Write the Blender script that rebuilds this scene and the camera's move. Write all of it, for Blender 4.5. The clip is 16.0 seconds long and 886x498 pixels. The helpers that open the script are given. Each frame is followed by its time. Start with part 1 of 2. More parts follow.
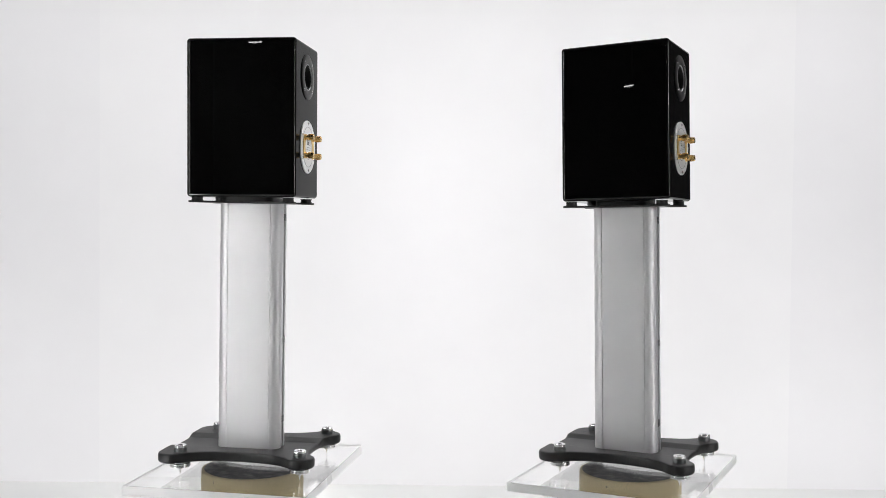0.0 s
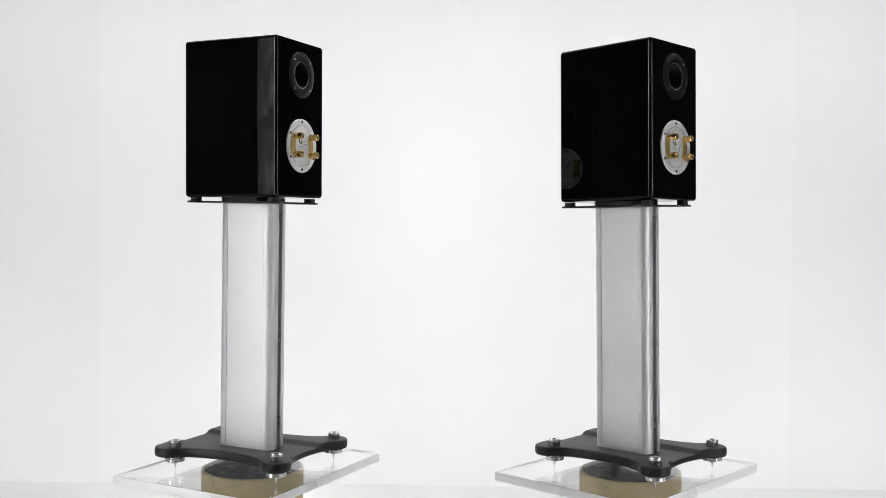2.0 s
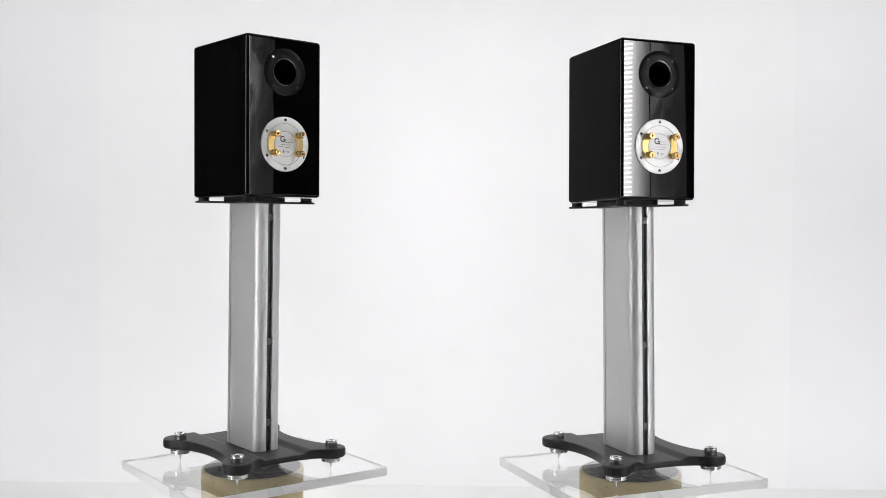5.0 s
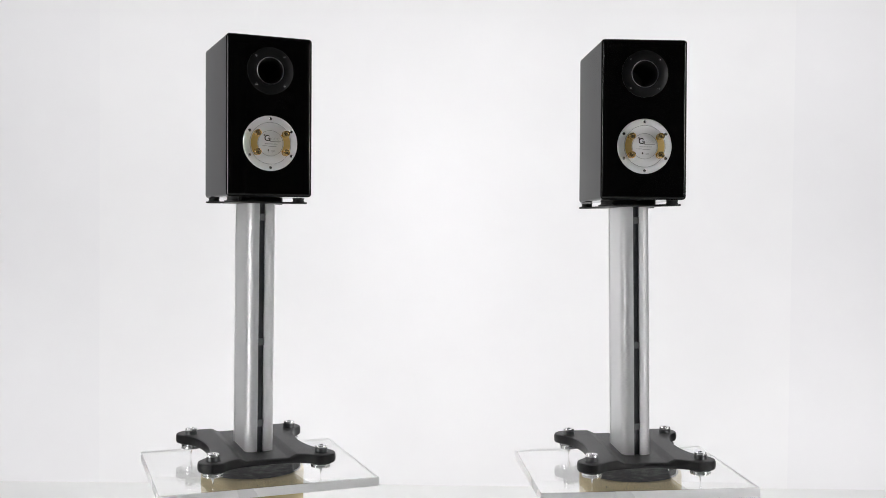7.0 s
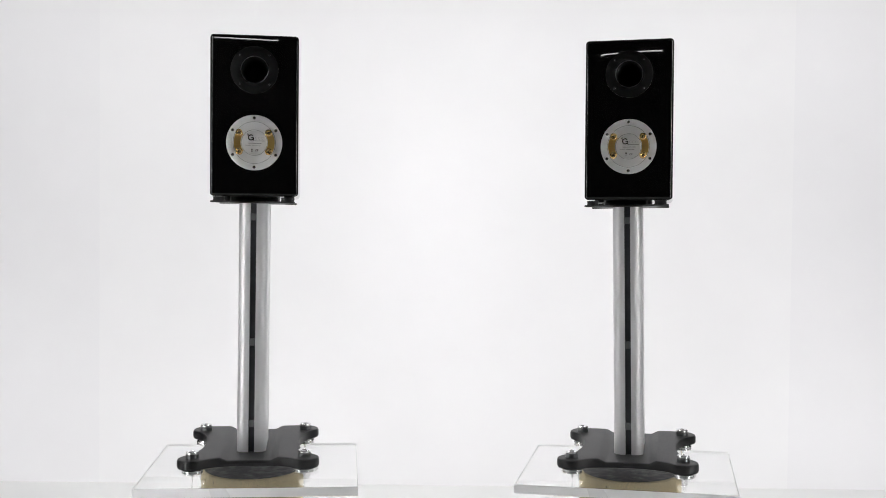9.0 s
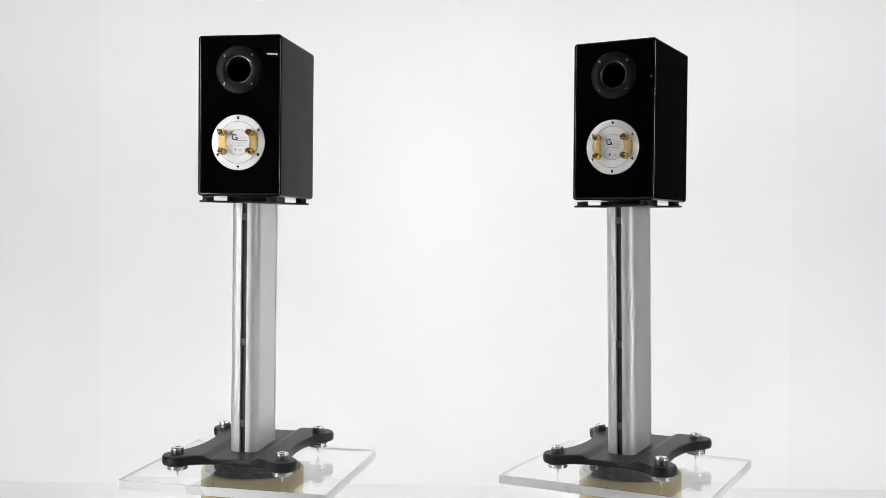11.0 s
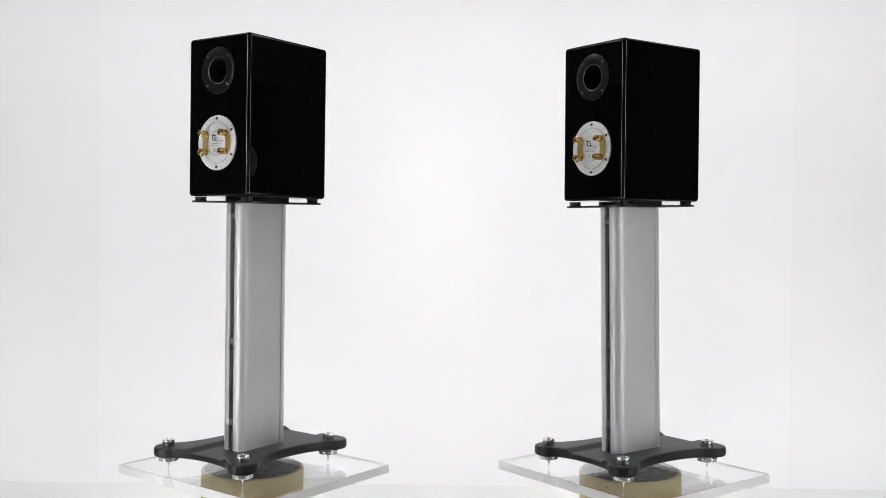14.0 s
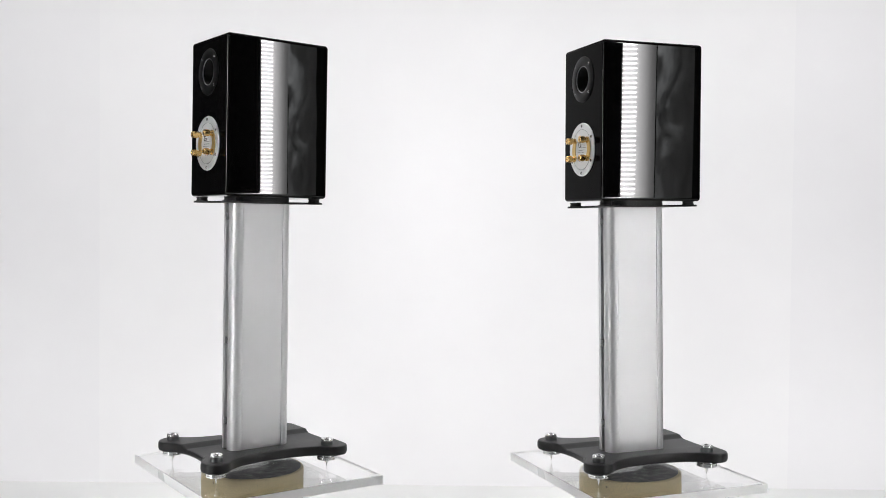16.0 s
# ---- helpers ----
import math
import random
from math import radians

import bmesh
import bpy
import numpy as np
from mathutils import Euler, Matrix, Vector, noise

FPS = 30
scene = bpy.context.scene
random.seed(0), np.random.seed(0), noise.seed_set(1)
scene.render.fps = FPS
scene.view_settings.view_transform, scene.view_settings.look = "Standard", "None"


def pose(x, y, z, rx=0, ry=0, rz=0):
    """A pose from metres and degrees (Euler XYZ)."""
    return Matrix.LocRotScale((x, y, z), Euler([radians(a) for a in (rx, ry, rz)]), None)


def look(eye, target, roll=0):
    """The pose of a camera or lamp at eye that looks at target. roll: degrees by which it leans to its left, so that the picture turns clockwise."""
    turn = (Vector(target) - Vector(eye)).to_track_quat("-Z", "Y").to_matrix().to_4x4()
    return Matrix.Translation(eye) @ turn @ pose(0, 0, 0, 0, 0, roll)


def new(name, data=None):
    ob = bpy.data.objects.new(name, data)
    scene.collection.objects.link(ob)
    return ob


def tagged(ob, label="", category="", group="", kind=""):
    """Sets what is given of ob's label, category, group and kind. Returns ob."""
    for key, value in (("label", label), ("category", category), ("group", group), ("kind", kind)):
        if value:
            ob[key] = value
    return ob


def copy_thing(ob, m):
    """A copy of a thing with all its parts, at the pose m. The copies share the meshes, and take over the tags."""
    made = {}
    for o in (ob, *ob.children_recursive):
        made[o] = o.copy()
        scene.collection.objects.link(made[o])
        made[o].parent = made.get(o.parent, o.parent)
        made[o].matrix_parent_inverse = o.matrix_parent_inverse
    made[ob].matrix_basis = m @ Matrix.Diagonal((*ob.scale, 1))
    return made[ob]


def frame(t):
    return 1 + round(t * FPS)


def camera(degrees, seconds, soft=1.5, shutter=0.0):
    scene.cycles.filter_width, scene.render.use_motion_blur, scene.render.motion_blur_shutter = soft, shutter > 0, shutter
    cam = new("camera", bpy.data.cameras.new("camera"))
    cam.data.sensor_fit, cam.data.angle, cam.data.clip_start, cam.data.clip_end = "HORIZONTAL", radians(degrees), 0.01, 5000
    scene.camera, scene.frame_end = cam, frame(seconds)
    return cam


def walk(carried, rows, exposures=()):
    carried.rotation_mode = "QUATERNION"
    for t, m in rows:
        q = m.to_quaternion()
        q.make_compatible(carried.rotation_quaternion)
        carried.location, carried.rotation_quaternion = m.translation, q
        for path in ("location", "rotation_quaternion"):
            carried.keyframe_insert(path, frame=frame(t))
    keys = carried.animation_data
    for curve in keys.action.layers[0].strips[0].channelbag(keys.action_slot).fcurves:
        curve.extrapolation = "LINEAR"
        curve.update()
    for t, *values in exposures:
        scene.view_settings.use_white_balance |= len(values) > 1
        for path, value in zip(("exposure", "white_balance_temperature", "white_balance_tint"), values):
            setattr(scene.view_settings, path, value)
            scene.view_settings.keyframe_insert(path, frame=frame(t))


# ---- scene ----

# The place: a small white-backdrop studio. Two loudspeakers on stands turn on two turntables
# that stand on a white table. Heights of the fitted parts are counted from Z0.
Z0 = 0.85
SECONDS = 16.0
EYE = Vector((0.0, 0.229, Z0 + 0.6084))

# ---- camera ----
cam = camera(49.44, SECONDS, soft=0.5)
VIEW = look(EYE, EYE + Vector((0.0, 1.0, -0.02513)), 0.57)
walk(cam, [(0.0, VIEW), (SECONDS, VIEW)])

# ---- world and lights ----
world = bpy.data.worlds.new("world")
scene.world = world
world.use_nodes = True
world.node_tree.nodes["Background"].inputs[0].default_value = (0.9, 0.95, 1.0, 1)
world.node_tree.nodes["Background"].inputs[1].default_value = 0.02
scene.view_settings.exposure = 0.0


def area_lamp(name, eye, target, sx, sy, watts, colour=(1.0, 1.0, 0.985)):
    d = bpy.data.lights.new(name, "AREA")
    d.shape, d.size, d.size_y, d.energy, d.color = "RECTANGLE", sx, sy, watts, colour
    ob = new(name, d)
    ob.matrix_world = look(eye, target)
    return ob


# added unseen strips over and under the line of sight wash the backdrop; a weak one lights the table from above
for x, length, up, down in ((0.0, 2.2, 10.6, 8.2), (-2.1, 2.0, 15.0, 11.4), (2.1, 2.0, 16.4, 12.0)):
    area_lamp("backdrop_fill", (x, 2.95, 2.85), (x, 4.25, 1.6), length, 0.25, up)
    area_lamp("backdrop_fill", (x, 3.1, 0.3), (x, 4.25, 1.25), length, 0.25, down)
area_lamp("table_fill", (0, 3.0, 2.9), (0, 2.55, 0.8), 3.0, 0.4, 25)
# added unseen spot that brightens an oval in the middle of the backdrop
spot = bpy.data.lights.new("backdrop_fill_spot", "SPOT")
spot.energy, spot.spot_size, spot.spot_blend, spot.shadow_soft_size = 25, radians(21), 1.0, 0.05
new("backdrop_fill_spot", spot).matrix_world = look((0, 2.3, 2.9), (0, 4.3, 1.35))


# ---- materials ----
def material(name, base, rough=0.5, metal=0.0, coat=0.0, ior=1.5, transmission=0.0):
    m = bpy.data.materials.new(name)
    m.use_nodes = True
    b = m.node_tree.nodes["Principled BSDF"]
    b.inputs["Base Color"].default_value = (*base, 1)
    b.inputs["Roughness"].default_value = rough
    b.inputs["Metallic"].default_value = metal
    b.inputs["Coat Weight"].default_value = coat
    b.inputs["Coat Roughness"].default_value = 0.02
    b.inputs["IOR"].default_value = ior
    b.inputs["Transmission Weight"].default_value = transmission
    return m


def noisy(m, scale, low, high, stretch=(1, 1, 1), detail=4.0, to="Base Color", bump=0.0, spread=(0.3, 0.7)):
    """Drives one input of a material by a noise in object space; optional fine relief."""
    t = m.node_tree
    b = t.nodes["Principled BSDF"]
    co, mp = t.nodes.new("ShaderNodeTexCoord"), t.nodes.new("ShaderNodeMapping")
    n, r = t.nodes.new("ShaderNodeTexNoise"), t.nodes.new("ShaderNodeValToRGB")
    mp.inputs["Scale"].default_value = stretch
    n.inputs["Scale"].default_value, n.inputs["Detail"].default_value = scale, detail
    t.links.new(co.outputs["Object"], mp.inputs["Vector"])
    t.links.new(mp.outputs["Vector"], n.inputs["Vector"])
    t.links.new(n.outputs["Fac"], r.inputs["Fac"])
    low = low if isinstance(low, tuple) else (low,) * 3
    high = high if isinstance(high, tuple) else (high,) * 3
    r.color_ramp.elements[0].color, r.color_ramp.elements[1].color = (*low, 1), (*high, 1)
    r.color_ramp.elements[0].position, r.color_ramp.elements[1].position = spread
    if to:
        t.links.new(r.outputs["Color"], b.inputs[to])
    if bump:
        k = t.nodes.new("ShaderNodeBump")
        k.inputs["Strength"].default_value, k.inputs["Distance"].default_value = bump, 0.001
        t.links.new(n.outputs["Fac"], k.inputs["Height"])
        t.links.new(k.outputs["Normal"], b.inputs["Normal"])
    return m


def glowing(name, colour, strength):
    m = material(name, (0.8, 0.8, 0.8), 0.5)
    b = m.node_tree.nodes["Principled BSDF"]
    b.inputs["Emission Color"].default_value = (*colour, 1)
    b.inputs["Emission Strength"].default_value = strength
    return m


LACQUER = noisy(material("black_piano_lacquer", (0.003, 0.003, 0.003), 0.015, ior=1.45), 9, 0.012, 0.022, to="Roughness")


def softened_gloss(m, straight, slanted_level):
    """The lacquer's gloss, strong when seen straight on and weak at a slant."""
    t = m.node_tree
    lw, mr = t.nodes.new("ShaderNodeLayerWeight"), t.nodes.new("ShaderNodeMapRange")
    lw.inputs["Blend"].default_value = 0.5
    t.links.new(lw.outputs["Facing"], mr.inputs["Value"])
    for k, v in (("From Min", 0.16), ("From Max", 0.34), ("To Min", straight), ("To Max", slanted_level)):
        mr.inputs[k].default_value = v
    t.links.new(mr.outputs["Result"], t.nodes["Principled BSDF"].inputs["Specular IOR Level"])


softened_gloss(LACQUER, 0.7, 0.03)
BLACK_COAT = noisy(material("black_powder_coat", (0.022, 0.022, 0.023), 0.48), 700, 0.36, 0.5, to="Roughness", bump=0.15)
BLACK_COAT.node_tree.nodes["Principled BSDF"].inputs["Specular IOR Level"].default_value = 0.35
noisy(BLACK_COAT, 14, (0.01, 0.01, 0.0105), (0.022, 0.022, 0.023), detail=7.0)
PORT_BLACK = noisy(material("satin_black_plastic", (0.008, 0.008, 0.008), 0.36), 900, 0.30, 0.40, to="Roughness", bump=0.05)
PORT_BLACK.node_tree.nodes["Principled BSDF"].inputs["Specular IOR Level"].default_value = 0.16
HOLE_BLACK = material("hole_black", (0.004, 0.004, 0.004), 0.6)
ALUMINIUM = noisy(material("satin_anodised_aluminium", (0.78, 0.78, 0.79), 0.48, 0.55), 60, 0.46, 0.5, (5, 5, 0.01), to="Roughness")
noisy(ALUMINIUM, 5, (0.76, 0.76, 0.77), (0.82, 0.82, 0.83))
SILVER = noisy(material("brushed_silver_plate", (0.9, 0.9, 0.9), 0.5, 0.7), 60, 0.46, 0.54, to="Roughness")
SILVER_DISC = noisy(material("satin_silver_disc", (0.84, 0.84, 0.84), 0.5, 0.6), 80, 0.45, 0.55, to="Roughness")
CHROME = material("polished_chrome", (0.85, 0.85, 0.86), 0.22, 1.0)
STEEL = noisy(material("dark_steel", (0.2, 0.205, 0.21), 0.32, 1.0), 400, 0.28, 0.42, (1, 1, 0.1), to="Roughness", bump=0.1)
RIM_HIGHLIGHT = material("rim_highlight_steel", (0.38, 0.38, 0.4), 0.35, 1.0)
SLOT = noisy(material("dark_grey_channel", (0.048, 0.05, 0.053), 0.45), 30, (0.04, 0.042, 0.045), (0.056, 0.058, 0.062))
CLIP = material("grey_plastic_clip", (0.13, 0.133, 0.138), 0.45)
SCREW = material("bright_screw_steel", (0.62, 0.62, 0.63), 0.25, 0.8)
GOLD = noisy(material("gold_plate", (0.83, 0.57, 0.22), 0.26, 0.8), 40, 0.22, 0.3, to="Roughness")
BRASS = noisy(material("brass_strip", (0.76, 0.54, 0.2), 0.34, 0.9), 30, 0.32, 0.38, to="Roughness")
INK_AND_SOCKET = material("black_print_and_socket_shade", (0.01, 0.01, 0.01), 0.5)
PALE_INK = material("pale_print", (0.6, 0.6, 0.6), 0.5)
GREY_INK_AND_GROOVE = material("grey_print_and_groove_shade", (0.3, 0.3, 0.3), 0.5)
ACRYLIC = material("clear_acrylic", (0.985, 0.99, 0.99), 0.0, ior=1.49, transmission=1.0)
# edge nearly opaque white, standing in for light seen through clear acrylic
ACRYLIC_EDGE = noisy(material("whitened_acrylic_edge", (0.985, 0.99, 0.995), 0.3, ior=1.49, transmission=0.12), 5, 0.24, 0.36, to="Roughness")
DRUM = noisy(material("tan_board", (0.54, 0.44, 0.25), 0.6), 6, (0.48, 0.385, 0.2), (0.6, 0.5, 0.3), (1, 1, 3), bump=0.1)
FELT = noisy(material("worn_grey_disc", (0.07, 0.07, 0.075), 0.6), 45, (0.05, 0.05, 0.055), (0.26, 0.26, 0.265), detail=9.0, bump=0.2, spread=(0.45, 0.75))
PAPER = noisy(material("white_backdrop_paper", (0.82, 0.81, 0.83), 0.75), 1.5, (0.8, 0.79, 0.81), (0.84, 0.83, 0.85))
DIM_BAND_PAPER = noisy(material("dim_band_paper", (0.8, 0.79, 0.81), 0.75), 1.5, (0.78, 0.77, 0.795), (0.82, 0.81, 0.835))
TABLE_WHITE = noisy(material("white_table_laminate", (0.8, 0.8, 0.8), 0.45), 4, (0.78, 0.78, 0.785), (0.83, 0.83, 0.83))
TABLE_EDGE = material("beige_edge_band", (0.76, 0.73, 0.69), 0.5)
ROOM = noisy(material("dark_studio_paint", (0.03, 0.03, 0.032), 0.85), 2, (0.025, 0.025, 0.027), (0.036, 0.036, 0.038))
FLOOR = noisy(material("bounce_white_floor", (0.65, 0.65, 0.65), 0.6), 3, (0.6, 0.6, 0.6), (0.68, 0.68, 0.675))
LED = glowing("led_bar_light", (1.0, 0.99, 0.995), 25.0)
LED_BASE = glowing("led_diffuser_light", (1.0, 0.99, 0.995), 11.0)
# the east lamp has a thinner diffuser, so that its LED rows stand out more
LED_CLEAR = glowing("clear_led_bar_light", (1.0, 0.99, 0.995), 46.0)
LED_BASE_CLEAR = glowing("clear_led_diffuser_light", (1.0, 0.99, 0.995), 5.5)


def fading(name, near, far, x0, x1):
    """A translucent lamp wing, bright beside the LEDs and dim at its outer end."""
    m = glowing(name, (1.0, 0.99, 0.995), near)
    t = m.node_tree
    co, sep = t.nodes.new("ShaderNodeTexCoord"), t.nodes.new("ShaderNodeSeparateXYZ")
    ab, mr = t.nodes.new("ShaderNodeMath"), t.nodes.new("ShaderNodeMapRange")
    ab.operation, mr.interpolation_type = "ABSOLUTE", "SMOOTHSTEP"
    t.links.new(co.outputs["Object"], sep.inputs[0])
    t.links.new(sep.outputs["X"], ab.inputs[0])
    t.links.new(ab.outputs[0], mr.inputs["Value"])
    for k, v in (("From Min", x0), ("From Max", x1), ("To Min", near), ("To Max", far)):
        mr.inputs[k].default_value = v
    t.links.new(mr.outputs["Result"], t.nodes["Principled BSDF"].inputs["Emission Strength"])
    return m


WING_WEST = fading("lit_diffuser_wing", 5.5, 1.4, 0.029, 0.069)
WING_WEST_FADE = fading("fading_diffuser_wing", 6.0, 0.03, 0.029, 0.073)
WING_EAST = fading("wide_diffuser_wing", 7.5, 1.0, 0.026, 0.092)
TUBE = glowing("white_tube_light", (1.0, 0.99, 0.99), 16.0)


def emitting_cloth(name, dim, bright):
    """A crumpled diffuser cloth whose material glows unevenly, in place of light from behind it."""
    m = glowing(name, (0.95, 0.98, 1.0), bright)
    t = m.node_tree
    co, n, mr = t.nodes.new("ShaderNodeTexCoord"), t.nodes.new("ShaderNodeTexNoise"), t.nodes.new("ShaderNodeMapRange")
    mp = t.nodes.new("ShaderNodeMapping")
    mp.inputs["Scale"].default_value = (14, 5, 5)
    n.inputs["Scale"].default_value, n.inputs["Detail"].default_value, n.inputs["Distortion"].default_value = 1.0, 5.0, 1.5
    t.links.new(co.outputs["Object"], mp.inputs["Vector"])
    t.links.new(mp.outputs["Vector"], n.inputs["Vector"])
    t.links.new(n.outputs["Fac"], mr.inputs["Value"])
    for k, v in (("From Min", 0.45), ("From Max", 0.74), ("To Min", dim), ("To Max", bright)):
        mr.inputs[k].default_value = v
    # the glow put into the material is stronger on the side next to the lamp
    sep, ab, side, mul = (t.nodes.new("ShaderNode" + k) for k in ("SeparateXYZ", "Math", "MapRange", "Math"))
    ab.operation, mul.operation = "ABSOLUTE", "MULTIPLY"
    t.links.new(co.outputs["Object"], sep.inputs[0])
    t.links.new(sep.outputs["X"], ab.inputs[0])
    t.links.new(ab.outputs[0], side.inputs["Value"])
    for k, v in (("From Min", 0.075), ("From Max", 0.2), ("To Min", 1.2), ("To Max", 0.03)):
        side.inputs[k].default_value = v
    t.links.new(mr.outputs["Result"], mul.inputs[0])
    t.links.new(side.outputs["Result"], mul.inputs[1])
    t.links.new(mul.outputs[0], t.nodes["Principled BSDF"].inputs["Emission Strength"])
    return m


CLOTH = emitting_cloth("self_glowing_cloth", 0.1, 1.9)
FRAME_BLACK = material("black_lamp_housing", (0.015, 0.015, 0.015), 0.5)


# ---- mesh helpers ----
def part(name, bm, mat, parent=None, label="", smooth=35, even=False):
    me = bpy.data.meshes.new(name)
    bmesh.ops.recalc_face_normals(bm, faces=bm.faces[:])
    bm.to_mesh(me)
    bm.free()
    me.materials.append(mat)
    if smooth:
        me.shade_smooth()
        me.set_sharp_from_angle(angle=radians(smooth))
    ob = new(name, me)
    if even:
        w = ob.modifiers.new("even", "WEIGHTED_NORMAL")
        w.keep_sharp = True
    if parent:
        ob.parent = parent
    if label:
        tagged(ob, label)
    return ob


def thing(name, label, category, group="", kind="", m=None):
    ob = new(name)
    ob.empty_display_size = 0.05
    if m is not None:
        ob.matrix_world = m
    return tagged(ob, label, category, group, kind)


def block(x0, x1, y0, y1, z0, z1, bevel=0.0, seg=2, bm=None):
    bm = bm or bmesh.new()
    vs = bmesh.ops.create_cube(bm, size=1)["verts"]
    for v in vs:
        v.co = Vector((x0 + (v.co.x + 0.5) * (x1 - x0), y0 + (v.co.y + 0.5) * (y1 - y0), z0 + (v.co.z + 0.5) * (z1 - z0)))
    if bevel:
        es = list({e for v in vs for e in v.link_edges})
        bmesh.ops.bevel(bm, geom=es, offset=bevel, segments=seg, profile=0.5, affect="EDGES")
    return bm


def lathe(profile, n=32, bm=None, m=Matrix(), caps=True):
    """A body turned round z from (radius, z) pairs."""
    bm = bm or bmesh.new()
    rings = []
    for r, z in profile:
        if r < 1e-6:
            rings.append([bm.verts.new(m @ Vector((0, 0, z)))])
        else:
            rings.append([bm.verts.new(m @ Vector((r * math.cos(2 * math.pi * i / n), r * math.sin(2 * math.pi * i / n), z))) for i in range(n)])
    for a, b in zip(rings, rings[1:]):
        for i in range(n):
            j = (i + 1) % n
            if len(a) == 1 and len(b) > 1:
                bm.faces.new((a[0], b[i], b[j]))
            elif len(b) == 1 and len(a) > 1:
                bm.faces.new((a[i], a[j], b[0]))
            elif len(a) > 1:
                bm.faces.new((a[i], a[j], b[j], b[i]))
    for ring in (rings[0], rings[-1]):
        if caps and len(ring) > 1 and profile[0] != profile[-1]:
            bm.faces.new(ring)
    return bm


def inset_line(pts, d):
    out = []
    for i, p in enumerate(pts):
        a, b = Vector(pts[i - 1]), Vector(pts[(i + 1) % len(pts)])
        t = (b - a).normalized()
        out.append((p[0] - t.y * d, p[1] + t.x * d))
    return out


def prism(pts, z0, z1, soft=0.0, bm=None):
    """An upright body over an outline (counter-clockwise), with rounded rims."""
    bm = bm or bmesh.new()
    levels = [(z0, 0), (z1, 0)]
    if soft:
        k = soft * 0.3
        levels = [(z0, soft), (z0 + k, k), (z0 + soft, 0), (z1 - soft, 0), (z1 - k, k), (z1, soft)]
    rings = [[bm.verts.new((x, y, z)) for x, y in (inset_line(pts, d) if d else pts)] for z, d in levels]
    n = len(pts)
    for a, b in zip(rings, rings[1:]):
        for i in range(n):
            bm.faces.new((a[i], a[(i + 1) % n], b[(i + 1) % n], b[i]))
    bm.faces.new(rings[0][::-1])
    bm.faces.new(rings[-1])
    return bm


def rounded_rect(hx, hy, r, n=6):
    out = []
    for cx, cy, a in ((hx - r, -hy + r, -90), (hx - r, hy - r, 0), (-hx + r, hy - r, 90), (-hx + r, -hy + r, 180)):
        for i in range(n + 1):
            t = radians(a + 90 * i / n)
            out.append((cx + r * math.cos(t), cy + r * math.sin(t)))
    return out


def armed_outline(feet, r, spreads, pulls, n=14):
    """Round arms at four corner points (counter-clockwise), joined by hollow curves."""
    cx, cy = sum(f[0] for f in feet) / 4, sum(f[1] for f in feet) / 4
    arcs = []
    for (x, y), (s0, s1) in zip(feet, spreads):
        mid = math.atan2(math.copysign(1, y - cy), math.copysign(1, x - cx))
        arcs.append([(x + r * math.cos(mid + radians(a)), y + r * math.sin(mid + radians(a)), mid + radians(a))
                     for a in np.linspace(-s0, s1, n)])
    out = []
    for i, arc in enumerate(arcs):
        out += [(p[0], p[1]) for p in arc]
        a, b = arc[-1], arcs[(i + 1) % 4][0]
        h = pulls[i]
        p0, p3 = Vector(a[:2]), Vector(b[:2])
        p1 = p0 + h * Vector((-math.sin(a[2]), math.cos(a[2])))
        p2 = p3 - h * Vector((-math.sin(b[2]), math.cos(b[2])))
        for k in range(1, 16):
            t = k / 16
            q = p0 * (1 - t) ** 3 + 3 * p1 * t * (1 - t) ** 2 + 3 * p2 * t * t * (1 - t) + p3 * t ** 3
            out.append((q.x, q.y))
    return out


BACKWARD = pose(0, 0, 0, 90)      # turns local +z towards -y, out of the rear panel


# ---- setting ----
def build_setting():
    def slab(name, x0, x1, y0, y1, z0, z1, mat, label, kind="structure"):
        return tagged(part(name, block(x0, x1, y0, y1, z0, z1), mat), label, name.split("_")[0], kind=kind)
    # the floor is out of view; its white bounces light to plates and columns
    slab("floor", -3.3, 3.3, -2.6, 4.7, -0.1, 0.0, FLOOR, "unseen studio floor, white to bounce light upwards")
    slab("ceiling", -3.3, 3.3, -2.6, 4.7, 3.0, 3.1, ROOM, "dark painted studio ceiling")
    slab("wall_north", -3.3, 3.3, 4.6, 4.7, 0.0, 3.0, ROOM, "dark painted studio wall")
    slab("wall_south", -3.3, 3.3, -2.6, -2.5, 0.0, 3.0, ROOM, "dark painted studio wall")
    slab("wall_west", -3.3, -3.2, -2.5, 4.6, 0.0, 3.0, ROOM, "dark painted studio wall")
    slab("wall_east", 3.2, 3.3, -2.5, 4.6, 0.0, 3.0, ROOM, "dark painted studio wall")
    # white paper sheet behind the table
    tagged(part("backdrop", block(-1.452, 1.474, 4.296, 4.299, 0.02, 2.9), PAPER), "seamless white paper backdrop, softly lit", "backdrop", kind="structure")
    # added side strips, coloured slightly darker to imitate dimmer bands at both edges
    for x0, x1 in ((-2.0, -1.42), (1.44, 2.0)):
        tagged(part("backdrop", block(x0, x1, 4.3, 4.304, 0.02, 2.9), DIM_BAND_PAPER), "added narrow strip beside the main backdrop, toned down as a dimmer band", "backdrop", kind="structure")


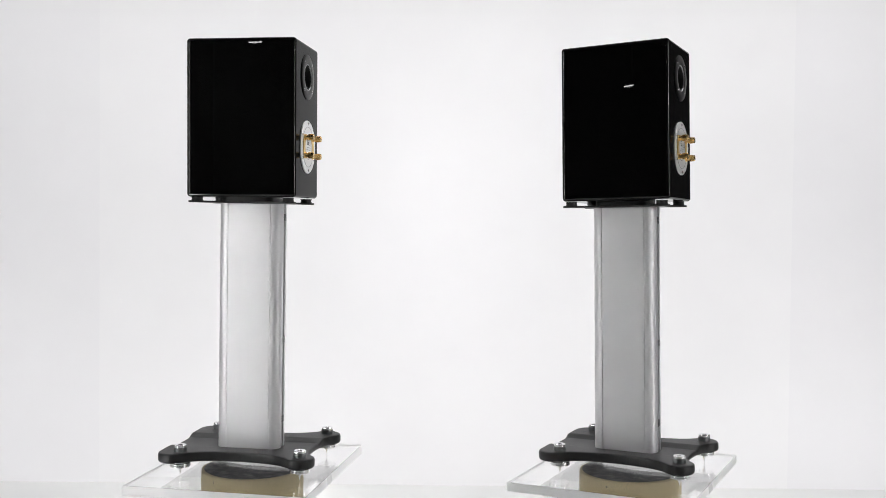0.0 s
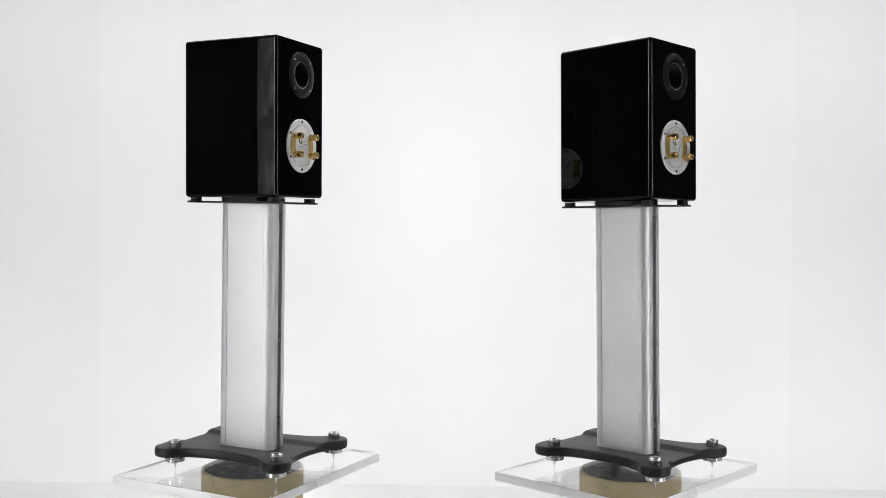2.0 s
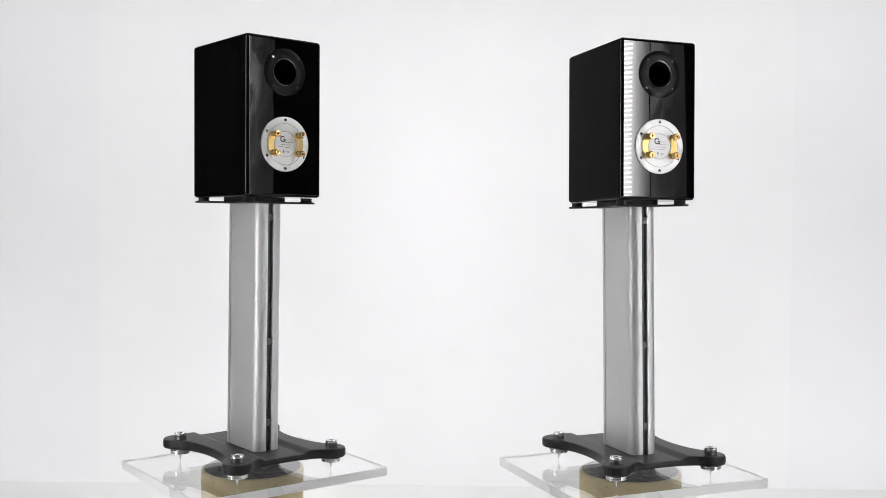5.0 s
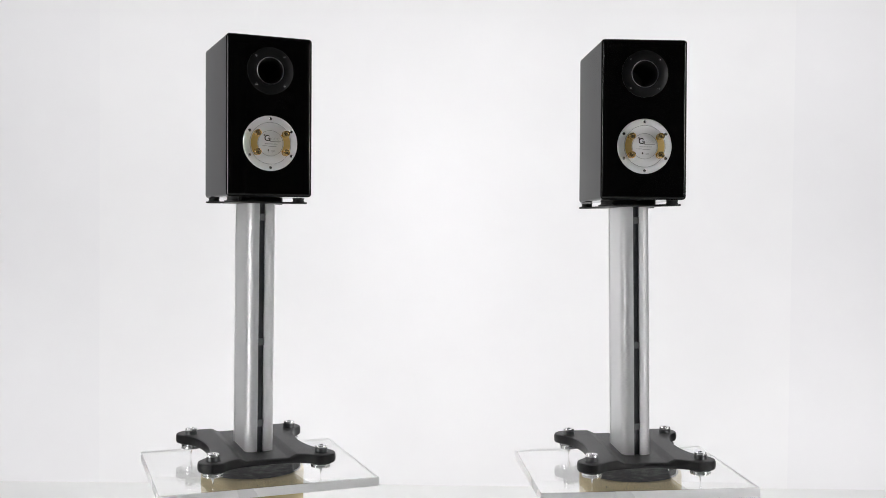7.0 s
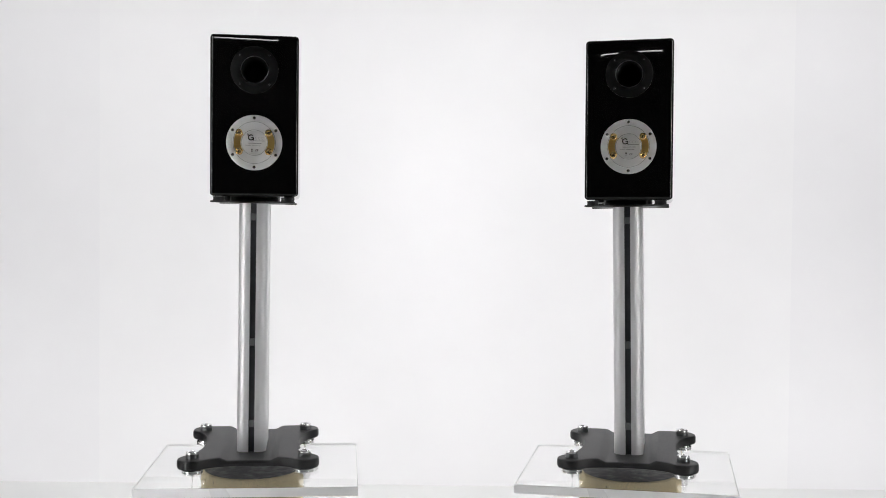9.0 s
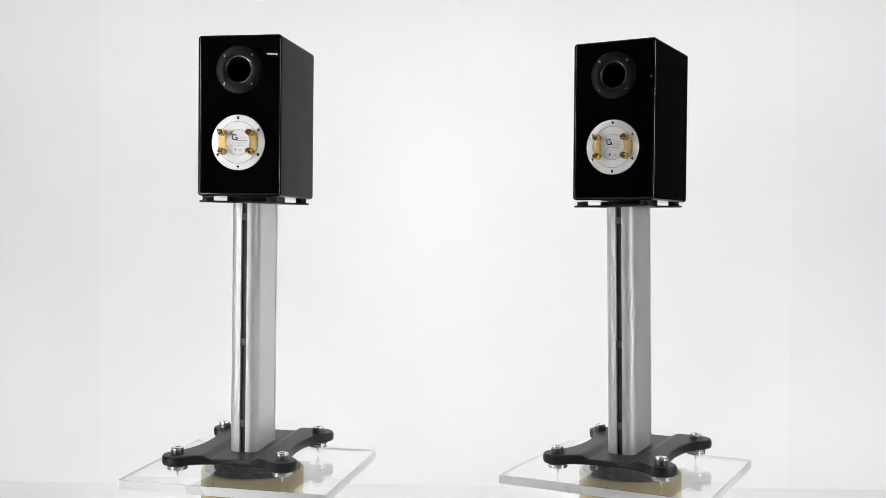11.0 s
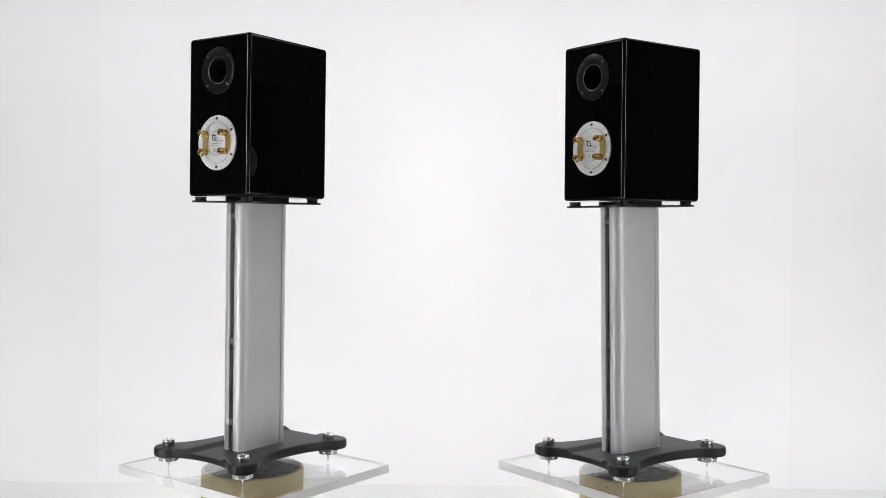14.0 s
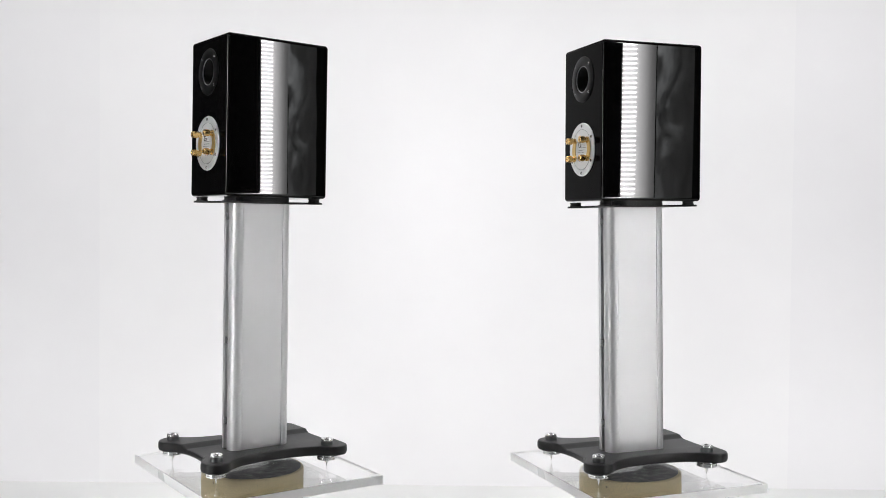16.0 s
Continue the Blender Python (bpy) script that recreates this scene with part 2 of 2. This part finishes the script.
def build_table():
    table = thing("studio_table", "long white laminate table under the two turntables", "table", m=pose(0, 2.32, Z0 - 0.1))
    part("tabletop", block(-1.5, 1.5, -0.36, 0.505, -0.03, 0.0), TABLE_WHITE, table)
    part("edge_band", block(-1.5, 1.5, 0.505, 0.508, -0.03, -0.0005), TABLE_EDGE, table, "beige edge band")
    for sx in (-1.42, 1.42):
        for sy in (-0.3, 0.45):
            part("leg", block(sx - 0.025, sx + 0.025, sy - 0.025, sy + 0.025, -(Z0 - 0.1), -0.03, 0.003), TABLE_WHITE, table)


# ---- lamps ----
LAMP_HALF = 0.9          # half the height of a lamp
LAMP_MID = 1.48


def slanted(x0, z0, x1, z1, thick=0.004):
    """An upright board in a lamp's space, from (x0, z0) to (x1, z1)."""
    d = Vector((x1 - x0, z1 - z0))
    n = Vector((-d.y, d.x)).normalized() * thick
    bm = bmesh.new()
    pts = [(x0, z0), (x1, z1), (x1 + n.x, z1 + n.y), (x0 + n.x, z0 + n.y)]
    lo = [bm.verts.new((x, -LAMP_HALF, z)) for x, z in pts]
    hi = [bm.verts.new((x, LAMP_HALF, z)) for x, z in pts]
    for i in range(4):
        j = (i + 1) % 4
        bm.faces.new((lo[i], lo[j], hi[j], hi[i]))
    bm.faces.new(lo)
    bm.faces.new(hi)
    return bm


def build_led_panel(side, eye, target, half, rows, base, wing, wing_width, fade_width):
    lamp = thing("led_light_panel", "tall studio light with rows of white LEDs", "studio light", "LED lights beside the table",
                 m=look((*eye, LAMP_MID), (*target, LAMP_MID)))
    # local: x across, y up, -z towards the loudspeakers
    part("housing", block(-half - 0.008, half + 0.008, -LAMP_HALF, LAMP_HALF, 0.0, 0.05, 0.004), FRAME_BLACK, lamp)
    part("diffuser", block(-half, half, -LAMP_HALF + 0.01, LAMP_HALF - 0.01, -0.004, -0.001), base, lamp, "glowing white diffuser")
    bm = bmesh.new()
    for k in range(103):
        y = -0.87 + k * 0.017
        block(-half + 0.001, half - 0.001, y - 0.0021, y + 0.0021, -0.008, -0.005, bm=bm)
    tagged(part("led_rows", bm, rows, lamp, "rows of bright white LEDs"), kind="stuff")
    part("diffuser_wing", slanted(side * half, -0.001, side * (half + wing_width), -0.006), wing, lamp, "softly glowing diffuser wing")
    if fade_width:
        part("diffuser_wing", slanted(-side * half, -0.001, -side * (half + fade_width), -0.006), WING_WEST_FADE, lamp, "dim diffuser wing")
    part("stand_pole", block(-0.015, 0.015, -LAMP_MID, -LAMP_HALF, 0.01, 0.04, 0.003), FRAME_BLACK, lamp)
    part("foot_plate", block(-0.15, 0.15, -LAMP_MID, -LAMP_MID + 0.015, -0.12, 0.17, 0.003), FRAME_BLACK, lamp)


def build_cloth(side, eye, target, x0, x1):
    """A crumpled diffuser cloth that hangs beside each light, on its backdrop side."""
    cloth = thing("diffuser_cloth", "crumpled pale diffuser cloth beside the studio light, glow put into its material", "cloth", "cloths beside the lights", m=look((*eye, LAMP_MID), (*target, LAMP_MID)))
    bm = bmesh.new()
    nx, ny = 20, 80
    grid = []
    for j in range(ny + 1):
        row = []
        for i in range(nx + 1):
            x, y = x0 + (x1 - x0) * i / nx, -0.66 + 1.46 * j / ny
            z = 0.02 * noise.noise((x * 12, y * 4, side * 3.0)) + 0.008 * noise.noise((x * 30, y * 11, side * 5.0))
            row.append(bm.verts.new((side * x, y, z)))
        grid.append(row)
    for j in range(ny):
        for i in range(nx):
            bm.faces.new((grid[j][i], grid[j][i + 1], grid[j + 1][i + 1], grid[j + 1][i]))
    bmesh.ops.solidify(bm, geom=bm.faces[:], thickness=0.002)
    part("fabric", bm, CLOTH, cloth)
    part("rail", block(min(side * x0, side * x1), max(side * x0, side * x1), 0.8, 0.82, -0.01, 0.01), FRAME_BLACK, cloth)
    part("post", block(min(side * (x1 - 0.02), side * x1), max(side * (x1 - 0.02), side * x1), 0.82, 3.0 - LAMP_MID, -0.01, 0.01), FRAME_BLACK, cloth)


def build_bar_lamp(x, y, z, half, slope, pole_from):
    lamp = thing("light_bar", "slim white glowing light bar on a thin black rod", "light bar", m=pose(x, y, z, 0, slope))
    part("tube", block(-half, half, -0.002, 0.002, -0.002, 0.002, 0.0008), TUBE, lamp, "glowing white tube")
    part("holder", block(-0.02, 0.02, -0.02, -0.003, -0.012, 0.012, 0.002), FRAME_BLACK, lamp)
    lo, hi = sorted((0.0, pole_from - z))
    part("rod", block(-0.006, 0.006, -0.032, -0.02, lo, hi), FRAME_BLACK, lamp)


# ---- turntable and plate ----
def build_turntable():
    t = thing("turntable", "round tan turntable drum with a worn grey disc on top", "turntable", "turntables on the table")
    z = -0.1
    part("drum", lathe([(0.0, z), (0.120, z), (0.1215, z + 0.003), (0.1215, -0.002), (0.1205, 0.001), (0.1185, 0.0022), (0.0, 0.0022)], 72), DRUM, t)
    for a, zz, r in ((-126.6, -0.012, 0.0018), (-97.0, -0.016, 0.0006), (-74.0, -0.010, 0.0005)):
        part("stain", lathe([(0.0, 0.0), (r, 0.0), (r, 0.0006), (0.0, 0.0008)], 10, m=pose(0, 0, zz, 0, 0, a) @ pose(0.1214, 0, 0, 0, 90)), HOLE_BLACK, t, "small dark chip in the drum")
    part("top_disc", lathe([(0.0, 0.0023), (0.114, 0.0023), (0.1145, 0.003), (0.113, 0.0035), (0.0, 0.0035)], 64), FELT, t, "worn grey rubber disc")
    return t


def build_plate():
    p = part("acrylic_plate", block(-0.2462, 0.2462, -0.2101, 0.2101, 0.0036, 0.0246, 0.0008, 2), ACRYLIC, smooth=0)
    p.data.materials.append(ACRYLIC_EDGE)
    for f in p.data.polygons:
        f.material_index = 0 if abs(f.normal.z) > 0.5 else 1
    p.visible_shadow = False
    return tagged(p, "rectangular clear acrylic plate with polished edges on the turntable", "acrylic plate", "acrylic plates on the turntables")


# ---- stand ----
FEET = [(-0.1245, -0.1516), (0.1245, -0.1516), (0.1245, 0.132), (-0.1245, 0.132)]


def build_stand():
    s = thing("speaker_stand", "silver column stand with a black four-armed base on chrome spikes", "speaker stand", "speaker stands on acrylic plates")
    b0, b1 = 0.0565, 0.080
    rim_feet = FEET[:2] + [(x, 0.149) for x, y in FEET[2:]]
    bm = prism(armed_outline(rim_feet, 0.034, ((95, 95), (95, 95), (95, 45), (45, 95)), (0.045, 0.062, 0.02, 0.062)), b0, b1, 0.006)
    steps = (0.046, 0.05, 0.055, 0.06, 0.065, 0.069)
    for x in [sx * w for w in steps for sx in (-1, 1)]:
        bmesh.ops.bisect_plane(bm, geom=bm.verts[:] + bm.edges[:] + bm.faces[:], plane_co=(x, 0, 0), plane_no=(1, 0, 0))
    for v in bm.verts:
        if v.co.z > 0.068:
            u = min(1.0, max(0.0, (0.069 - abs(v.co.x)) / 0.023))
            v.co.z -= 0.0085 * u * u * (3 - 2 * u)
    part("base_plate", bm, BLACK_COAT, s, "black powder-coated base with a shallow channel", smooth=40, even=True)
    # column
    yc, hd, hw, r, z0, z1 = 0.004, 0.0765, 0.034, 0.02, 0.0712, 0.6545
    for sign, nm in ((-1, "rear_profile"), (1, "front_profile")):
        pts = []
        ys, slot, deep = 0.024, 0.0069, 0.016
        # outline with the open channel, drawn for the rear end, y outwards negative
        pts += [(-hw, ys - hd), (-hw, r - hd)]
        for i in range(1, 9):
            a = radians(180 + 90 * i / 8)
            pts.append((-hw + r + r * math.cos(a), -hd + r + r * math.sin(a)))
        pts += [(-slot, -hd), (-slot, -hd + deep), (slot, -hd + deep), (slot, -hd)]
        for i in range(0, 8):
            a = radians(270 + 90 * i / 8)
            pts.append((hw - r + r * math.cos(a), -hd + r + r * math.sin(a)))
        pts += [(hw, r - hd), (hw, ys - hd)]
        pts = [(x, yc - sign * y) if sign > 0 else (x, yc + y) for x, y in pts]
        if sign > 0:
            pts = pts[::-1]
        part(nm, prism(pts, z0, z1), ALUMINIUM, s, "satin aluminium rounded profile", even=True)
        y = yc + sign * (hd - 0.0095)
        part("channel_strip", block(-0.0067, 0.0067, y - 0.0015, y + 0.0015, z0, z1), SLOT, s, "dark grey strip in the slot")
        if sign < 0:
            for zc in (0.6228, 0.3305, 0.1388):
                yk = yc + sign * (hd - 0.0025)
                part("cable_clip", block(-0.0068, 0.0068, yk - 0.0035, yk + 0.003, zc - 0.008, zc + 0.008, 0.001), CLIP, s, "small grey plastic cable clip")
    for sx in (-1, 1):
        x0, x1 = sorted((sx * (hw - 0.0008), sx * (hw - 0.005)))
        part("side_panel", block(x0, x1, yc - hd + 0.0248, yc + hd - 0.0248, z0, z1, 0.0008), ALUMINIUM, s, "flat satin aluminium side panel", even=True)
    # top plate with arms and pads
    arms = [(-0.079, -0.105), (0.079, -0.105), (0.079, 0.118), (-0.079, 0.118)]
    part("top_plate", prism(armed_outline(arms, 0.017, ((88, 88),) * 4, (0.05, 0.06, 0.05, 0.06)), 0.6548, 0.6592, 0.001), BLACK_COAT, s, "thin black top plate with four arms")
    for x, y in arms:
        part("pad", lathe([(0.0, 0.659), (0.014, 0.659), (0.0125, 0.6640), (0.014, 0.6685), (0.0, 0.6685)], 24, m=Matrix.Translation((x * 0.97, y * 0.98, 0))), BLACK_COAT, s, "small black isolation pad")
    part("spacer", prism([(x, y + 0.006) for x, y in rounded_rect(0.056, 0.062, 0.02)], 0.6592, 0.6688), BLACK_COAT, s, "black centre spacer under the cabinet")
    # feet
    first = None
    for x, y in FEET:
        if first is None:
            cap = part("foot_cap", lathe([(0.0, 0.0), (0.0145, 0.0), (0.0145, 0.009), (0.0135, 0.0095), (0.0135, 0.0105)], 40), STEEL, s, "dark steel foot cap with a chrome top")
            part("cap_top", lathe([(0.0137, 0.0103), (0.0138, 0.0143), (0.0125, 0.0155), (0.0058, 0.0155), (0.005, 0.0150), (0.005, 0.012), (0.0, 0.012)], 40), CHROME, cap, "polished chrome top")
            # a black plug fills the chrome recess in place of its shade
            part("socket", lathe([(0.0, 0.0118), (0.0049, 0.0118), (0.0049, 0.0136), (0.0, 0.0136)], 6), HOLE_BLACK, cap, "black plug for the shade in the hexagon socket")
            part("washer", lathe([(0.0, -0.0235), (0.0205, -0.0235), (0.0205, -0.0250), (0.0226, -0.0254), (0.0232, -0.0260), (0.0232, -0.0292), (0.0226, -0.0297), (0.0226, -0.0302), (0.0232, -0.0307), (0.0232, -0.0336), (0.0222, -0.0345), (0.0, -0.0345)], 40), CHROME, cap, "chrome disc under the base")
            part("spike", lathe([(0.006, -0.0340), (0.0052, -0.0365), (0.0032, -0.041), (0.0014, -0.048), (0.0, -0.0554)], 20), CHROME, cap, "pointed chrome spike")
            cap.location = (x, y, 0.0800)
            first = cap
        else:
            copy_thing(first, pose(x, y, 0.0800))
    return s


# ---- loudspeaker ----
def ring_sector(r0, r1, a0, a1, z0, z1, n=16):
    pts = [(r1 * math.cos(a), r1 * math.sin(a)) for a in np.linspace(radians(a0), radians(a1), n)]
    pts += [(r0 * math.cos(a), r0 * math.sin(a)) for a in np.linspace(radians(a1), radians(a0), n)]
    return prism(pts, z0, z1)


def moved(bm, m):
    bmesh.ops.transform(bm, matrix=m, verts=bm.verts[:])
    return bm


def build_speaker():
    s = thing("loudspeaker", "glossy black bookshelf loudspeaker with a silver terminal plate on its rear", "loudspeaker", "loudspeakers on stands")
    hw, hd, z0, z1 = 0.0991, 0.1302, 0.669, 1.0345
    cabinet = block(-hw, hw, -hd, hd, z0, z1, 0.008, 5)
    rear = min(cabinet.faces, key=lambda f: f.calc_center_median().y)
    rim = rear.edges[:]
    bmesh.ops.delete(cabinet, geom=[rear], context="FACES_ONLY")
    ring = [cabinet.verts.new((0.0305 * math.cos(2 * math.pi * i / 48), -hd, 0.9551 + 0.0305 * math.sin(2 * math.pi * i / 48))) for i in range(48)]
    hole = [cabinet.edges.new((ring[i], ring[(i + 1) % 48])) for i in range(48)]
    bmesh.ops.triangle_fill(cabinet, edges=rim + hole, use_beauty=True)
    inside = [f for f in cabinet.faces if (f.calc_center_median() - Vector((0, -hd, 0.9551))).length < 0.029]
    bmesh.ops.delete(cabinet, geom=inside, context="FACES_ONLY")
    body = part("cabinet", cabinet, LACQUER, s, "piano-black lacquered cabinet with rounded edges", smooth=40, even=True)
    # bass port
    at = Matrix.Translation((0, -hd, 0.9551)) @ BACKWARD
    port = part("bass_port", lathe([(0.030, -0.001), (0.0535, -0.001), (0.0535, 0.0016), (0.052, 0.0026), (0.034, 0.0026), (0.031, 0.0018), (0.0292, -0.0005), (0.030, -0.001)], 56, m=at), PORT_BLACK, s, "satin black bass port flange")
    part("port_tube", lathe([(0.0304, 0.0006), (0.0288, -0.006), (0.0282, -0.02), (0.0282, -0.14), (0.0, -0.14)], 56, m=at, caps=False), HOLE_BLACK, port, "dark port tube")
    # pale metal stands in for the highlight along the gloss black rim
    part("port_rim", lathe([(0.0312, 0.0014), (0.0308, 0.0026), (0.0300, 0.0024), (0.0294, 0.0004), (0.0312, 0.0014)], 56, m=at), RIM_HIGHLIGHT, port, "inner rim, bright metal for the highlight on gloss black")
    for x in (-0.0326, 0.0326):
        for z in (-0.0326, 0.0326):
            m = Matrix.Translation((x, -hd - 0.0026, 0.9551 + z)) @ BACKWARD
            screw(0.0028, m, port)
    # terminal plate
    tz = 0.7902
    at = Matrix.Translation((0, -hd, tz)) @ BACKWARD
    plate = part("terminal_plate", lathe([(0.0, -0.001), (0.0627, -0.001), (0.0627, 0.0020), (0.0615, 0.0030), (0.0485, 0.0030), (0.0480, 0.0022), (0.0472, 0.0022), (0.0467, 0.0030), (0.0296, 0.0030), (0.0293, 0.0016), (0.0, 0.0016)], 72, m=at), SILVER, s, "round brushed silver terminal plate")
    part("name_disc", lathe([(0.0, 0.0012), (0.0284, 0.0012), (0.0284, 0.0032), (0.0278, 0.0038), (0.0, 0.0038)], 48, m=at), SILVER_DISC, plate, "satin silver disc with black print")
    for k in range(6):
        a = radians(90 - 60 * k)
        m = at @ Matrix.Translation((0.0555 * math.cos(a), 0.0555 * math.sin(a), 0.0030))
        screw(0.0036, m, plate)
    for c in (0, 180):
        part("brass_strip", moved(ring_sector(0.0305, 0.0455, c - 38, c + 38, 0.0028, 0.0046), at), BRASS, plate, "curved brass strip")
    for x in (-0.0327, 0.0327):
        for z in (-0.0212, 0.0212):
            m = at @ Matrix.Translation((x, z, 0.0044))
            post = part("binding_post", lathe([(0.0, 0.0), (0.0072, 0.0), (0.0072, 0.0032), (0.0056, 0.0036), (0.0056, 0.0075), (0.0068, 0.0079), (0.0073, 0.0086), (0.0073, 0.0206), (0.0062, 0.0214), (0.0030, 0.0214), (0.0024, 0.0209), (0.0024, 0.0178), (0.0, 0.0178)], 28, m=m), GOLD, plate, "gold-plated binding post")
            part("knurled_grip", knurl(m), GOLD, post)
            # shade inside the gold post's hole, put in as a black disc
            part("socket", lathe([(0.0, 0.0178), (0.0023, 0.0178), (0.0023, 0.0192), (0.0, 0.0192)], 16, m=m), INK_AND_SOCKET, post, "black plug for the shade in the socket hole")
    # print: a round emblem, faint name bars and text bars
    up = 0.0038
    mark = at @ Matrix.Translation((-0.0072, 0.0115, 0))
    emblem = part("emblem", moved(ring_sector(0.0046, 0.0070, 42, 325, up, up + 0.0003), mark), INK_AND_SOCKET, plate, "black round emblem")
    part("emblem_bar", moved(block(0.0006, 0.0068, -0.0012, 0.0008, up, up + 0.0003), mark), INK_AND_SOCKET, emblem)
    part("emblem_bar", moved(block(0.0046, 0.0068, -0.0068, -0.0012, up, up + 0.0003), mark), INK_AND_SOCKET, emblem)
    part("emblem_dot", moved(ring_sector(0.0011, 0.0022, 0, 360, up, up + 0.0003), at @ Matrix.Translation((-0.0140, 0.0180, 0))), INK_AND_SOCKET, emblem)
    for k in range(3):
        part("name_bar", moved(ring_sector(0.0020, 0.0030, 30, 330, up, up + 0.0002, 10), at @ Matrix.Translation((0.0045 + k * 0.0068, 0.0100, 0))), PALE_INK, plate)
    for x0, x1, y, h in ((-0.001, 0.0235, 0.0040, 0.0012), (-0.013, 0.016, -0.0015, 0.0012), (-0.019, -0.007, -0.0062, 0.0010), (-0.005, 0.013, -0.0072, 0.0008)):
        part("text_bar", moved(block(x0, x1, y - h / 2, y + h / 2, up, up + 0.0002), at), GREY_INK_AND_GROOVE, plate)
    letters("approval_mark", "CE", 0.0062, at @ Matrix.Translation((0.0022, -0.0197, up + 0.0002)), plate)
    part("approval_mark", moved(block(-0.0066, -0.0036, -0.0175, -0.0140, up, up + 0.0003), at), INK_AND_SOCKET, plate)
    part("approval_mark", moved(block(-0.0066, -0.0036, -0.0205, -0.0192, up, up + 0.0003), at), INK_AND_SOCKET, plate)
    # engraved rings, their groove shade drawn as grey rings
    for r0, r1 in ((0.0470, 0.0477), (0.0286, 0.0294)):
        part("groove_shade", moved(ring_sector(r0, r1, 0, 360, 0.0023, 0.0031, 64), at), GREY_INK_AND_GROOVE, plate, "thin grey ring for the shade in the engraved groove")
    return s


def letters(name, words, size, m, parent):
    """Printed letters in the built-in font, as a flat raised mesh."""
    curve = bpy.data.curves.new(name, "FONT")
    curve.body, curve.size, curve.extrude = words, size, 0.0001
    text = new(name, curve)
    me = bpy.data.meshes.new_from_object(text)
    bpy.data.objects.remove(text)
    bpy.data.curves.remove(curve)
    me.transform(m)
    me.materials.clear()
    me.materials.append(INK_AND_SOCKET)
    ob = new(name, me)
    ob.parent = parent
    return ob


def screw(r, m, parent):
    """A round-headed chrome screw, its socket coloured black for the shade inside."""
    bm = lathe([(0.0, -0.001), (r, -0.001), (r, 0.0006), (r * 0.85, 0.0012), (r * 0.5, 0.0014), (r * 0.46, 0.0002), (0.0, 0.0002)], 18, m=m)
    ob = part("screw", bm, SCREW, parent, "chrome screw, socket blackened for its shade")
    ob.data.materials.append(INK_AND_SOCKET)
    centre = m.translation
    for f in ob.data.polygons:
        out = f.center - centre
        if out.length < r * 0.49 and out.dot(m.to_3x3() @ Vector((0, 0, 1))) > 0.0:
            f.material_index = 1
    return ob


def knurl(m):
    bm = bmesh.new()
    for k in range(20):
        a = 2 * math.pi * k / 20
        block(0.0066, 0.0076, -0.0007, 0.0007, 0.0098, 0.0160, bm=bm)
        vs = bm.verts[-8:]
        bmesh.ops.rotate(bm, cent=(0, 0, 0), matrix=Matrix.Rotation(a, 3, "Z"), verts=list(vs))
    return moved(bm, m)


# ---- build and turn ----
build_setting()
build_table()
WEST, EAST = (-1.129, 1.778), (1.327, 1.627)
build_led_panel(-1, WEST, (-0.2, 2.5), 0.029, LED, LED_BASE, WING_WEST, 0.040, 0.044)
build_led_panel(1, EAST, (0.2, 2.5), 0.026, LED_CLEAR, LED_BASE_CLEAR, WING_EAST, 0.066, 0.0)
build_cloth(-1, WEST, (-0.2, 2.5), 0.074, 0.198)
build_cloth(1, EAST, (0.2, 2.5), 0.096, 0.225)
build_bar_lamp(-0.29, -0.05, 2.36, 0.18, 0, 3.0)
build_bar_lamp(-1.22, 0.81, 2.17, 0.03, 0, 3.0)
build_bar_lamp(0.41, 0.13, 1.69, 0.06, 3, 0.0)

# axis x, y; lean of the axis; turn polynomial; stand shift; speaker shift, yaw and lean; plate shift and yaw
SETS = [
    dict(axis=(-0.4549, 2.5444), lean=(0.0049, 0.0067), turn=(0.2783, -1.1557, -0.0154, -0.0222), stand=(-0.0006, 0.0001),
         box=(0.0032, 0.0053, 0.0009), box_lean=(-0.0069, -0.0064), plate=(0.0048, 0.0027, -0.0310)),
    dict(axis=(0.4589, 2.5488), lean=(-0.0049, -0.0195), turn=(-0.0882, -1.1558, 0.0125, -0.0081), stand=(-0.0002, 0.0007),
         box=(0.0047, 0.0044, -0.0032), box_lean=(-0.0069, 0.0160), plate=(-0.0047, 0.0037, 0.0012)),
]


def leaning(lean):
    return Matrix.Rotation(lean[0], 4, "X") @ Matrix.Rotation(lean[1], 4, "Y")


def axis_pose(k):
    return Matrix.Translation((*k["axis"], Z0)) @ leaning(k["lean"])


def turned(k, t, shift):
    u = t / 8 - 1
    c = k["turn"]
    return axis_pose(k) @ Matrix.Rotation(c[0] + c[1] * u + c[2] * u * u + c[3] * u ** 3, 4, "Z") @ shift


def shifts(k):
    bx, by, yaw = k["box"]
    px, py, pyaw = k["plate"]
    stand = Matrix.Translation((*k["stand"], 0))
    box = Matrix.Translation((bx, by, 0.669)) @ Matrix.Rotation(yaw, 4, "Z") @ leaning(k["box_lean"]) @ Matrix.Translation((0, 0, -0.669))
    plate = Matrix.Translation((px, py, 0)) @ Matrix.Rotation(pyaw, 4, "Z")
    return stand, box, plate


FIRST = (build_stand(), build_speaker(), build_plate())
drum = build_turntable()
drum.matrix_world = axis_pose(SETS[0])
copy_thing(drum, axis_pose(SETS[1]))
SECOND = tuple(copy_thing(ob, Matrix()) for ob in FIRST)


def motions():
    for k, things in zip(SETS, (FIRST, SECOND)):
        for ob, shift in zip(things, shifts(k)):
            walk(ob, [(float(t), turned(k, t, shift)) for t in range(17)])


motions()
